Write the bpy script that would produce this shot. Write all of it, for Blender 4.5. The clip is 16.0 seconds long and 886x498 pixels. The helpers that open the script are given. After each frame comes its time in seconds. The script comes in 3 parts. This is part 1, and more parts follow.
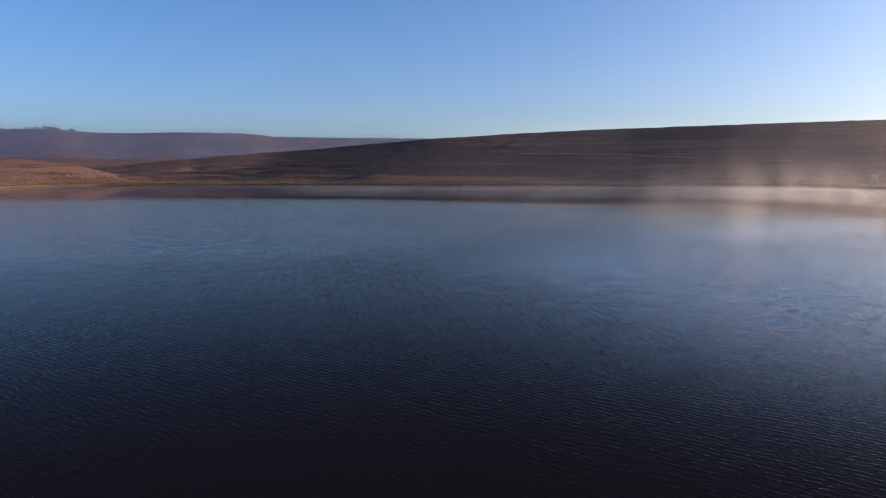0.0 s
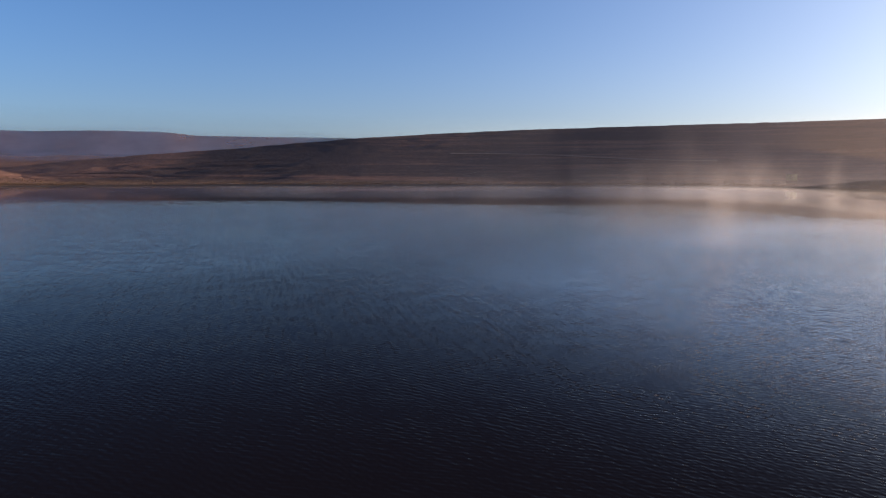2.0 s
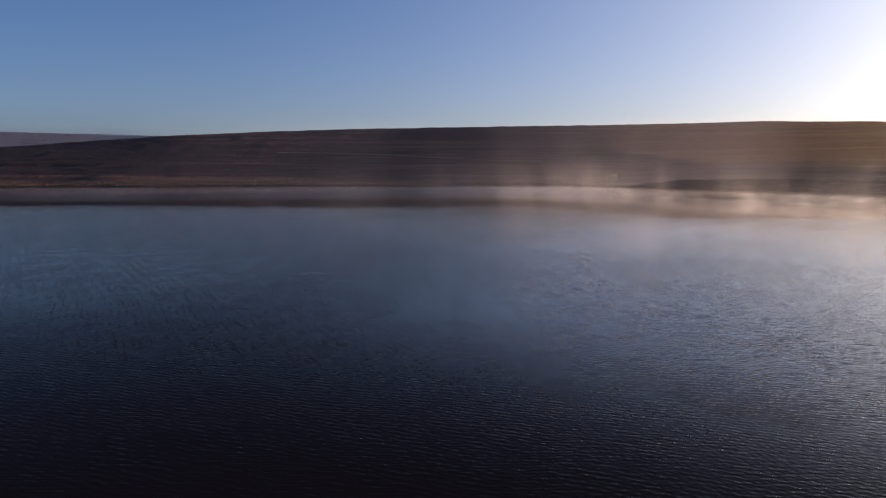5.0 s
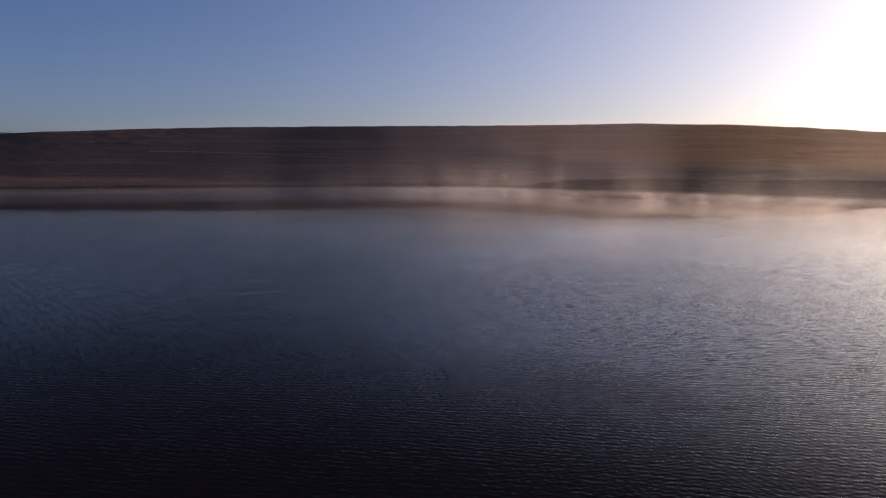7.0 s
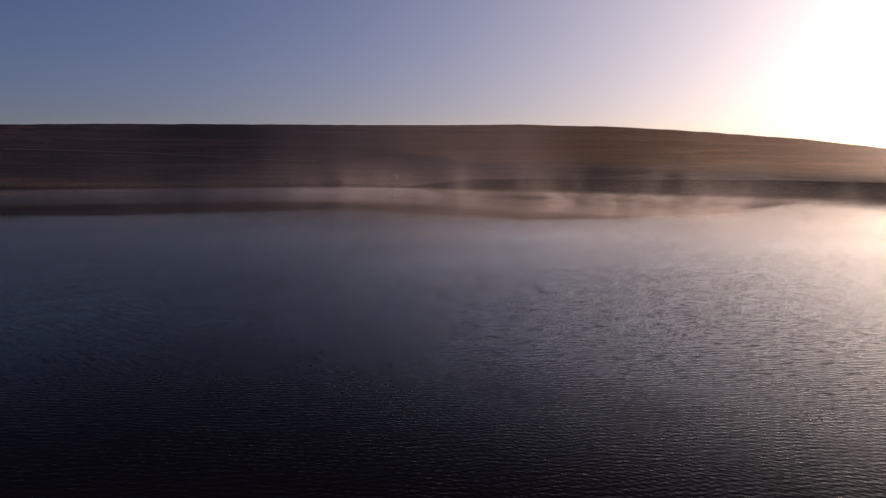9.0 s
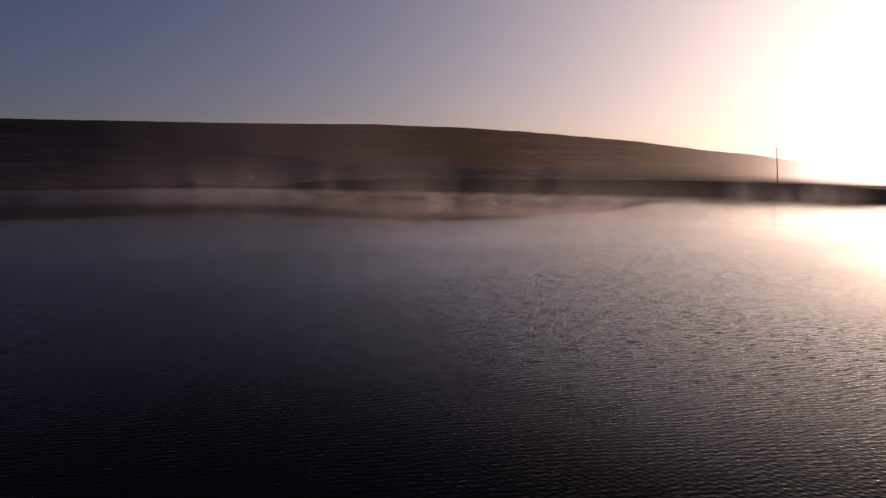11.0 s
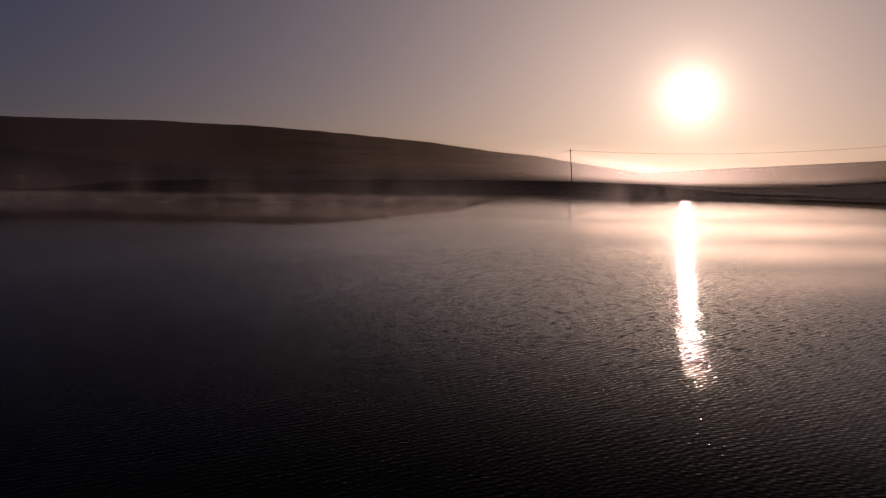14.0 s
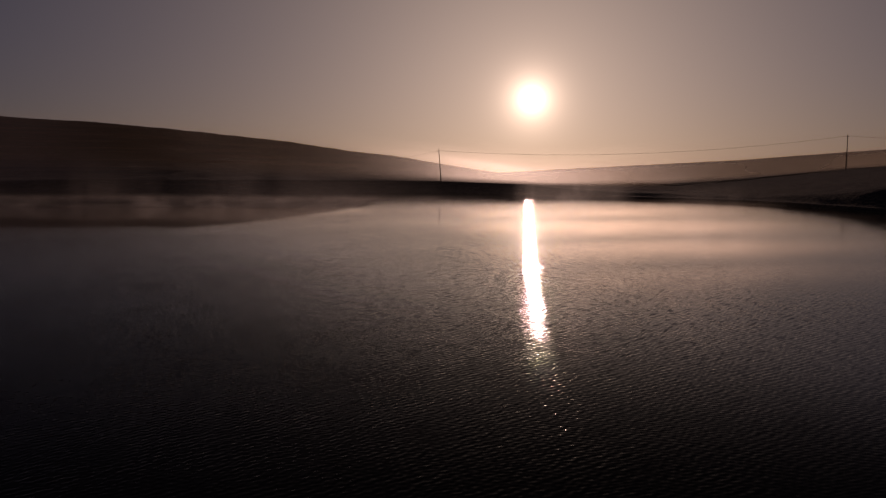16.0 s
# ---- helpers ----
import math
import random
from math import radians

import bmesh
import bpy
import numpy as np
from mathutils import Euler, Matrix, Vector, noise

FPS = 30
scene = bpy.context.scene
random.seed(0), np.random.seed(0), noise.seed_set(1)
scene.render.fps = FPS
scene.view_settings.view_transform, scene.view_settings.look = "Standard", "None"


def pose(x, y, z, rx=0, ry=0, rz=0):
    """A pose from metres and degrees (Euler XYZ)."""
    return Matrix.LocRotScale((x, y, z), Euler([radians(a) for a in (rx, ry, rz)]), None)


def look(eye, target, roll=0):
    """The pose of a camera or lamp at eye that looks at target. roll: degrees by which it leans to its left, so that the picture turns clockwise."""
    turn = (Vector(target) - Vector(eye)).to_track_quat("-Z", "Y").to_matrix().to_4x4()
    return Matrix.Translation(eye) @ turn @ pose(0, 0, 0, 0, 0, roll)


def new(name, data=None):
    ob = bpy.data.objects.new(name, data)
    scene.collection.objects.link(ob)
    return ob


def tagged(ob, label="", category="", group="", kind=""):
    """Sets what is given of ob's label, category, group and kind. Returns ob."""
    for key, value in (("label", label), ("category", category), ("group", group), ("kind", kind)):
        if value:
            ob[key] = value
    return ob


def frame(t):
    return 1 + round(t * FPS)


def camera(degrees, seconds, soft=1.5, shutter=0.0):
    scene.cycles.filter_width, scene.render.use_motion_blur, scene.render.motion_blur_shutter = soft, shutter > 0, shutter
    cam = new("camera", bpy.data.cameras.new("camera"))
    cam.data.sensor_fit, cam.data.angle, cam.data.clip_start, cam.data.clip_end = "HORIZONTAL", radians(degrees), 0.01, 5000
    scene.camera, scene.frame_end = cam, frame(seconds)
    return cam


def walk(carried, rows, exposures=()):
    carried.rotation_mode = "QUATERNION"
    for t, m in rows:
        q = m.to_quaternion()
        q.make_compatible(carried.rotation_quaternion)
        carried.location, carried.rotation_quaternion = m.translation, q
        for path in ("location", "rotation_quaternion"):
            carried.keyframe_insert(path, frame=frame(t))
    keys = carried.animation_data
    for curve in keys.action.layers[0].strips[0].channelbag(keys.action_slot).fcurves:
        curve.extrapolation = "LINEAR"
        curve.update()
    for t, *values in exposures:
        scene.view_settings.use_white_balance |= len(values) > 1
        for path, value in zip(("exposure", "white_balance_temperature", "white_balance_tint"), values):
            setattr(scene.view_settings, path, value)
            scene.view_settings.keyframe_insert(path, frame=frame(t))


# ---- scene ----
cam = camera(62.97, 16.0, soft=1.35)
PATH = [
    (0, pose(-0.000, 0.000, 5.0, 83.94, 0.0, -0.00)),
    (0.5, pose(-0.336, 1.500, 5.0, 83.94, 0.0, -1.16)),
    (1, pose(-0.672, 3.000, 5.0, 83.94, 0.0, -1.66)),
    (1.5, pose(-1.007, 4.500, 5.0, 83.94, 0.0, -3.43)),
    (2, pose(-1.343, 6.001, 5.0, 83.94, 0.0, -5.78)),
    (2.5, pose(-1.679, 7.501, 5.0, 83.94, 0.0, -8.10)),
    (3, pose(-2.015, 9.001, 5.0, 83.94, 0.0, -10.42)),
    (3.5, pose(-2.351, 10.501, 5.0, 83.94, 0.0, -12.75)),
    (4, pose(-2.686, 12.001, 5.0, 83.94, 0.0, -15.01)),
    (6.5, pose(-4.365, 19.502, 5.0, 83.94, 0.0, -26.68)),
    (7, pose(-4.701, 21.002, 5.0, 83.94, 0.0, -28.99)),
    (7.5, pose(-5.037, 22.502, 5.0, 83.94, 0.0, -31.30)),
    (8, pose(-5.373, 24.002, 5.0, 83.94, 0.0, -33.66)),
    (8.5, pose(-5.708, 25.503, 5.0, 83.94, 0.0, -36.01)),
    (9, pose(-6.044, 27.003, 5.0, 83.94, 0.0, -38.40)),
    (11.5, pose(-7.723, 34.503, 5.0, 83.94, 0.0, -53.43)),
    (12, pose(-8.059, 36.004, 5.0, 83.94, 0.0, -56.15)),
    (12.5, pose(-8.395, 37.504, 5.0, 83.94, 0.0, -59.03)),
    (13, pose(-8.731, 39.004, 5.0, 83.94, 0.0, -61.94)),
    (13.5, pose(-9.066, 40.504, 5.0, 83.94, 0.0, -64.66)),
    (14, pose(-9.402, 42.004, 5.0, 83.94, 0.0, -67.40)),
    (14.5, pose(-9.738, 43.504, 5.0, 83.94, 0.0, -70.25)),
    (15, pose(-10.074, 45.004, 5.0, 83.94, 0.0, -73.11)),
    (15.5, pose(-10.410, 46.505, 5.0, 83.94, 0.0, -76.03)),
    (16, pose(-10.745, 48.005, 5.0, 83.94, 0.0, -79.12)),
]
EXPOSURES = [(0.0, 1.55, 6300, 9), (4.0, 1.06, 6400, 14), (6.5, 0.58, 6500, 19), (8.0, 0.30, 6650, 25), (9.0, -0.03, 6720, 29), (11.5, -1.17, 6800, 36),
             (12.5, -1.70, 6850, 37), (14.5, -2.56, 7040, 39), (16.0, -2.95, 7150, 39)]
walk(cam, PATH, EXPOSURES)
scene.cycles.transparent_max_bounces = 32      # many thin layers of mist stand one behind another

# ---- light ----
SUN_AZ, SUN_EL = 86.0, 5.6      # degrees clockwise from +y, and above the water
sun_dir = Vector((math.sin(radians(SUN_AZ)) * math.cos(radians(SUN_EL)),
                  math.cos(radians(SUN_AZ)) * math.cos(radians(SUN_EL)), math.sin(radians(SUN_EL))))

world = bpy.data.worlds.new("sky")
world.use_nodes = True
scene.world = world
wt = world.node_tree
wt.nodes.clear()


def wnode(kind, **kw):
    n = wt.nodes.new(kind)
    for k, val in kw.items():
        n.inputs[k].default_value = val
    return n


def wmath(op, a, b=None, clamp=False):
    n = wt.nodes.new("ShaderNodeMath")
    n.operation, n.use_clamp = op, clamp
    for i, s in enumerate((a, b)):
        if s is None:
            continue
        if isinstance(s, (int, float)):
            n.inputs[i].default_value = s
        else:
            wt.links.new(s, n.inputs[i])
    return n.outputs[0]


sky = wt.nodes.new("ShaderNodeTexSky")
sky.sky_type, sky.sun_disc = "NISHITA", False
sky.sun_elevation, sky.sun_rotation = radians(SUN_EL), radians(SUN_AZ)
sky.altitude, sky.air_density, sky.dust_density, sky.ozone_density = 1500.0, 1.0, 0.6, 2.5
bg = wnode("ShaderNodeBackground", Strength=0.058)
# the haze round the sun: angle from the sun's direction
tc = wt.nodes.new("ShaderNodeTexCoord")
dot = wt.nodes.new("ShaderNodeVectorMath")
dot.operation = "DOT_PRODUCT"
dot.inputs[1].default_value = sun_dir
wt.links.new(tc.outputs["Generated"], dot.inputs[0])
angle = wmath("ARCCOSINE", wmath("MINIMUM", dot.outputs["Value"], 0.9999999))


up = wt.nodes.new("ShaderNodeSeparateXYZ")
wt.links.new(tc.outputs["Generated"], up.inputs[0])


# the clear cold air's own cast, dulled by a murky layer low over the land
cast = wt.nodes.new("ShaderNodeMix")
cast.data_type, cast.blend_type = "RGBA", "MULTIPLY"
cast.inputs[0].default_value = 1.0
murk = wt.nodes.new("ShaderNodeMix")
murk.data_type = "RGBA"
murk.inputs[6].default_value = (0.99, 1.21, 1.62, 1)
murk.inputs[7].default_value = (0.45, 0.53, 0.79, 1)
wt.links.new(wmath("EXPONENT", wmath("MULTIPLY", wmath("ABSOLUTE", up.outputs[2]), -10.0)), murk.inputs[0])
wt.links.new(sky.outputs[0], cast.inputs[6])
wt.links.new(murk.outputs[2], cast.inputs[7])
wt.links.new(cast.outputs[2], bg.inputs[0])


def glow(width, strength, colour, power=1.0, low=0.0):
    """Light round the sun, falling off over so many degrees and, with low, towards the zenith."""
    e = wmath("POWER", wmath("DIVIDE", angle, radians(width)), power)
    e = wmath("ADD", e, wmath("MULTIPLY", wmath("ABSOLUTE", up.outputs[2]), low))
    fall = wmath("EXPONENT", wmath("MULTIPLY", e, -1.0))
    b = wnode("ShaderNodeBackground", Color=(*colour, 1))
    wt.links.new(wmath("MULTIPLY", fall, strength), b.inputs["Strength"])
    return b.outputs[0]


def wadd(a, b):
    n = wt.nodes.new("ShaderNodeAddShader")
    wt.links.new(a, n.inputs[0])
    wt.links.new(b, n.inputs[1])
    return n.outputs[0]


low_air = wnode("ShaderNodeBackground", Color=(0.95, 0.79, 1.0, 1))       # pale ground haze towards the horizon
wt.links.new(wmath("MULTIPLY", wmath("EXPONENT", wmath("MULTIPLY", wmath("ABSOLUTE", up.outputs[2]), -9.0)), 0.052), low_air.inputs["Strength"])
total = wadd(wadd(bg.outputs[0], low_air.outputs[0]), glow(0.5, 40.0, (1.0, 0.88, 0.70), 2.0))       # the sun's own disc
total = wadd(total, glow(0.95, 22.0, (1.0, 0.86, 0.62)))
total = wadd(total, glow(17.5, 2.5, (1.10, 0.955, 0.65), 1.15))
total = wadd(total, glow(7.0, 0.95, (1.08, 0.93, 0.60)))
total = wadd(total, glow(27.0, 1.6, (1.0, 0.65, 0.36), 1.2, 8.0))       # warm haze low on the sun's side
wo = wt.nodes.new("ShaderNodeOutputWorld")
wt.links.new(total, wo.inputs[0])

lamp = bpy.data.lights.new("sun", "SUN")
lamp.energy, lamp.angle, lamp.color = 4.2, radians(0.55), (1.0, 0.77, 0.58)
sun = new("sun", lamp)
sun.matrix_world = look((0, 0, 50), Vector((0, 0, 50)) - sun_dir)


# ---- materials ----
class Mat:
    """A node material and short ways to wire it."""

    def __init__(self, name):
        self.m = bpy.data.materials.new(name)
        self.m.use_nodes = True
        self.t = self.m.node_tree
        self.t.nodes.clear()
        self.out = self.t.nodes.new("ShaderNodeOutputMaterial")

    def node(self, kind, **kw):
        n = self.t.nodes.new(kind)
        for k, val in kw.items():
            self.put(n.inputs[k.replace("_", " ")], val)
        return n

    def put(self, socket, val):
        if hasattr(val, "is_linked"):
            self.t.links.new(val, socket)
        else:
            socket.default_value = val

    def math(self, op, a, b=0.0, clamp=False):
        n = self.t.nodes.new("ShaderNodeMath")
        n.operation, n.use_clamp = op, clamp
        self.put(n.inputs[0], a)
        self.put(n.inputs[1], b)
        return n.outputs[0]

    def coords(self, sx=1.0, sy=1.0, sz=1.0, turn=0.0):
        g = self.t.nodes.new("ShaderNodeNewGeometry")
        n = self.t.nodes.new("ShaderNodeMapping")
        n.vector_type = "TEXTURE" if turn else "POINT"
        if turn:
            n.inputs["Rotation"].default_value = (0, 0, radians(turn))
            n.inputs["Scale"].default_value = (1 / sx, 1 / sy, 1 / sz)
        else:
            n.inputs["Scale"].default_value = (sx, sy, sz)
        self.t.links.new(g.outputs["Position"], n.inputs["Vector"])
        return n.outputs[0]

    def noise(self, vec, scale=1.0, detail=4.0, rough=0.55, distort=0.0):
        n = self.node("ShaderNodeTexNoise", Scale=scale, Detail=detail, Roughness=rough, Distortion=distort)
        self.t.links.new(vec, n.inputs["Vector"])
        return n.outputs["Fac"]

    def ramp(self, fac, stops):
        n = self.t.nodes.new("ShaderNodeValToRGB")
        els = n.color_ramp.elements
        while len(els) < len(stops):
            els.new(0.5)
        for e, (pos, col) in zip(els, stops):
            e.position = pos
            e.color = (col, col, col, 1) if isinstance(col, (int, float)) else (*col, 1)
        self.t.links.new(fac, n.inputs[0])
        return n.outputs[0]

    def mix(self, fac, a, b):
        n = self.t.nodes.new("ShaderNodeMix")
        n.data_type = "RGBA"
        self.put(n.inputs[0], fac)
        self.put(n.inputs[6], a if hasattr(a, "is_linked") else (*a, 1))
        self.put(n.inputs[7], b if hasattr(b, "is_linked") else (*b, 1))
        return n.outputs[2]

    def range(self, val, a, b, c=0.0, d=1.0):
        n = self.node("ShaderNodeMapRange")
        n.interpolation_type = "SMOOTHSTEP"
        for s, x in zip(n.inputs, (val, a, b, c, d)):
            self.put(s, x)
        return n.outputs[0]

    def bump(self, height, strength=0.5, distance=0.05):
        n = self.node("ShaderNodeBump", Strength=strength, Distance=distance)
        self.put(n.inputs["Height"], height)
        return n.outputs[0]

    def surface(self, colour, rough=0.8, normal=None, metal=0.0, ior=1.45):
        n = self.node("ShaderNodeBsdfPrincipled", Roughness=rough, Metallic=metal, IOR=ior)
        self.put(n.inputs["Base Color"], colour if hasattr(colour, "is_linked") else (*colour, 1))
        if normal is not None:
            self.put(n.inputs["Normal"], normal)
        self.t.links.new(n.outputs[0], self.out.inputs[0])
        return self.m


def plain(name, colour, other, scale, rough=0.8, relief=0.01, metal=0.0):
    k = Mat(name)
    a = k.noise(k.coords(), scale, 5.0)
    b = k.noise(k.coords(), scale * 7.0, 3.0)
    f = k.math("ADD", k.math("MULTIPLY", a, 0.7), k.math("MULTIPLY", b, 0.3))
    c = k.mix(k.range(f, 0.35, 0.65), colour, other)
    return k.surface(c, rough, k.bump(b, 0.6, relief), metal)


def heath_material():
    """Winter veld: burnt black ground, rusty grass and bleached straw in bands along the contours."""
    k = Mat("veld")
    bands = k.noise(k.coords(0.010, 0.010, 0.62), 1.0, 7.0, 0.66, 0.3)
    patch = k.noise(k.coords(0.006, 0.006, 0.05), 1.0, 4.0, 0.6)
    fine = k.noise(k.coords(0.5, 0.5, 0.9), 1.0, 5.0, 0.65)
    tuft = k.noise(k.coords(2.2, 2.2, 2.2), 1.0, 3.0)
    grass = k.mix(k.range(fine, 0.35, 0.68), (0.088, 0.046, 0.037), (0.165, 0.092, 0.070))
    burnt = k.mix(k.range(fine, 0.4, 0.7), (0.030, 0.021, 0.022), (0.062, 0.041, 0.039))
    streak = k.noise(k.coords(0.035, 0.035, 2.4), 1.0, 4.0, 0.6)
    f = k.math("ADD", k.math("ADD", k.math("MULTIPLY", bands, 0.55), k.math("MULTIPLY", streak, 0.25)), k.math("MULTIPLY", patch, 0.4))
    where = k.node("ShaderNodeSeparateXYZ")
    k.put(where.inputs[0], k.coords())
    f = k.math("ADD", f, k.range(where.outputs[0], -95.0, -150.0, 0.0, 0.09))      # the west bank was never burnt
    wide_patch = k.math("MULTIPLY", k.range(where.outputs[0], -112.0, -92.0), k.range(where.outputs[0], 20.0, -45.0))
    wide_patch = k.math("MULTIPLY", wide_patch, k.range(where.outputs[2], 3.0, 5.5))
    f = k.math("SUBTRACT", f, k.math("MULTIPLY", wide_patch, 0.13))      # the fire's broad scar over the north slope
    east_shade = k.math("MULTIPLY", k.range(where.outputs[0], 78.0, 98.0), k.range(where.outputs[1], 34.0, 20.0))
    f = k.math("SUBTRACT", f, k.math("MULTIPLY", east_shade, 0.15))      # the shade of the backlit eastern rise, put into the colour
    c = k.mix(k.range(f, 0.55, 0.70), burnt, grass)
    # bleached straw low down by the water
    z = k.node("ShaderNodeSeparateXYZ")
    k.put(z.inputs[0], k.coords())
    low = k.math("MULTIPLY", k.range(z.outputs[2], 2.6, 0.5), k.range(tuft, 0.40, 0.62))
    c = k.mix(k.math("MULTIPLY", low, 0.45), c, (0.24, 0.155, 0.09))
    mud = k.range(z.outputs[2], 0.5, 0.15)
    c = k.mix(mud, c, (0.045, 0.034, 0.028))
    h = k.math("ADD", fine, k.math("MULTIPLY", tuft, 0.35))
    return k.surface(c, 0.95, k.bump(h, 0.9, 0.5), ior=1.2)


def water_material():
    """Dark still water, calm by the far banks and ruffled by small wind ripples farther out."""
    k = Mat("lake_water")
    at = k.node("ShaderNodeAttribute")
    at.attribute_name = "ruffle"
    ruffle = at.outputs["Fac"]
    gust = k.range(k.noise(k.coords(0.05, 0.05, 0.05), 1.0, 3.0), 0.3, 0.7, 0.75, 1.15)
    def vec(op, *vals, out=0):
        n = k.t.nodes.new("ShaderNodeVectorMath")
        n.operation = op
        for i, q in enumerate(vals):
            k.put(n.inputs[i], q)
        return n.outputs[out]

    def scaled(v, f):
        n = k.t.nodes.new("ShaderNodeVectorMath")
        n.operation = "SCALE"
        k.put(n.inputs[0], v)
        k.put(n.inputs["Scale"], f)
        return n.outputs[0]

    def heading_of(az):
        return (math.sin(radians(az)), math.cos(radians(az)), 0)

    def wavelets(wave, heading, seed, slope):
        """The slopes of one train of small wavelets of that length, its crests gently bent and coming and going in groups."""
        along = vec("DOT_PRODUCT", k.coords(), heading_of(heading), out="Value")
        bend = k.noise(k.coords(2.0, 2.0, 1.0, heading + seed), 1.0, 2.0, 0.5)
        phase = k.math("ADD", k.math("MULTIPLY", along, 6.2832 / wave), k.math("MULTIPLY", bend, 6.0))
        group = k.range(k.noise(k.coords(0.8, 0.8, 1.0, seed), 1.0, 2.0), 0.3, 0.7, 0.25 * slope, slope)
        return scaled(heading_of(heading), k.math("MULTIPLY", k.math("SINE", phase), group))

    def flecks(long, short, heading, slope, lo, hi):
        """Short dark scoops: sparse steeper slopes, so many a metre along the crests and across them."""
        n = k.noise(k.coords(long, short, 1.0, -heading), 1.0, 2.0, 0.55, 0.2)
        return scaled(heading_of(heading), k.range(n, lo, hi, 0.0, slope))

    def chop(freq, slope):
        n = k.node("ShaderNodeTexNoise", Scale=freq, Detail=1.0, Roughness=0.5)
        k.put(n.inputs["Vector"], k.coords(1.0, 1.6, 1.0, 25.0))
        return vec("MULTIPLY", vec("SUBTRACT", n.outputs["Color"], (0.5, 0.5, 0.5)), (slope, slope, 0.0))

    # the fine wavelets keep to the strip of open water where the breeze comes down; farther out the water is scooped into flecks
    out_there = vec("DOT_PRODUCT", k.coords(), (0.976, 0.218, 0.0), out="Value")
    ahead = vec("DOT_PRODUCT", k.coords(), (-0.218, 0.976, 0.0), out="Value")
    # the sun side's brighter reflection put in by place: stronger gloss in this lane
    sheen_lane = k.math("MULTIPLY", k.range(out_there, 2.0, 17.0), k.math("MULTIPLY", k.range(ahead, 0.0, 20.0), k.range(k.math("SUBTRACT", ahead, k.math("MULTIPLY", out_there, 0.6)), 44.0, 26.0)))
    far_sheen = k.range(k.math("SUBTRACT", ahead, k.math("MULTIPLY", out_there, 0.15)), 39.0, 50.0)      # stronger reflection put in at the far end as well
    fine_slopes = vec("ADD", vec("ADD", wavelets(0.125, 18.0, 3.0, 0.075), wavelets(0.165, 46.0, 40.0, 0.085)),
                      vec("ADD", wavelets(0.225, 31.0, 71.0, 0.055), vec("ADD", wavelets(0.105, 62.0, 15.0, 0.06), wavelets(0.15, 95.0, 55.0, 0.045))))
    fine_slopes = scaled(fine_slopes, k.range(out_there, 12.0, 50.0, 0.9, 0.22))
    far_slopes = vec("ADD", scaled(flecks(1.9, 7.0, 215.0, 0.19, 0.53, 0.68), k.math("MULTIPLY", k.range(out_there, 8.0, 26.0), k.math("ADD", k.math("MULTIPLY", sheen_lane, 0.75), 0.25))),
                     vec("ADD", chop(1.1, 0.03), vec("ADD", chop(5.0, 0.10), chop(11.0, 0.07))))
    far_slopes = scaled(far_slopes, k.math("MULTIPLY", k.range(out_there, 32.0, 85.0, 1.0, 0.25), k.math("SUBTRACT", 1.0, k.math("MULTIPLY", k.math("MULTIPLY", k.range(out_there, 18.0, 34.0), k.range(ahead, 44.0, 28.0)), 0.7))))
    slopes = vec("ADD", fine_slopes, far_slopes)
    amount = k.math("ADD", k.math("MULTIPLY", k.math("MULTIPLY", ruffle, gust), 0.97), 0.03)
    slopes = scaled(slopes, amount)
    normal = vec("NORMALIZE", vec("ADD", slopes, (0.0, 0.0, 1.0)))
    # the gloss climbs steeply towards a grazing view; looked down into, the dark water gives little back
    lw = k.node("ShaderNodeLayerWeight")
    k.put(lw.inputs["Normal"], vec("NORMALIZE", vec("ADD", scaled(slopes, 0.7), (0.0, 0.0, 1.0))))
    gloss = k.math("POWER", lw.outputs["Facing"], k.math("SUBTRACT", 10.8, k.math("ADD", k.math("MULTIPLY", sheen_lane, 5.0), k.math("MULTIPLY", far_sheen, 1.9))), True)
    deep = k.node("ShaderNodeBsdfDiffuse", Color=(0.010, 0.008, 0.010, 1))
    sheen = k.node("ShaderNodeBsdfGlossy", Color=(1, 1, 1, 1), Roughness=0.03)
    k.put(sheen.inputs["Normal"], normal)
    both = k.node("ShaderNodeMixShader")
    k.put(both.inputs[0], gloss)
    k.t.links.new(deep.outputs[0], both.inputs[1])
    k.t.links.new(sheen.outputs[0], both.inputs[2])
    k.t.links.new(both.outputs[0], k.out.inputs[0])
    return k.m


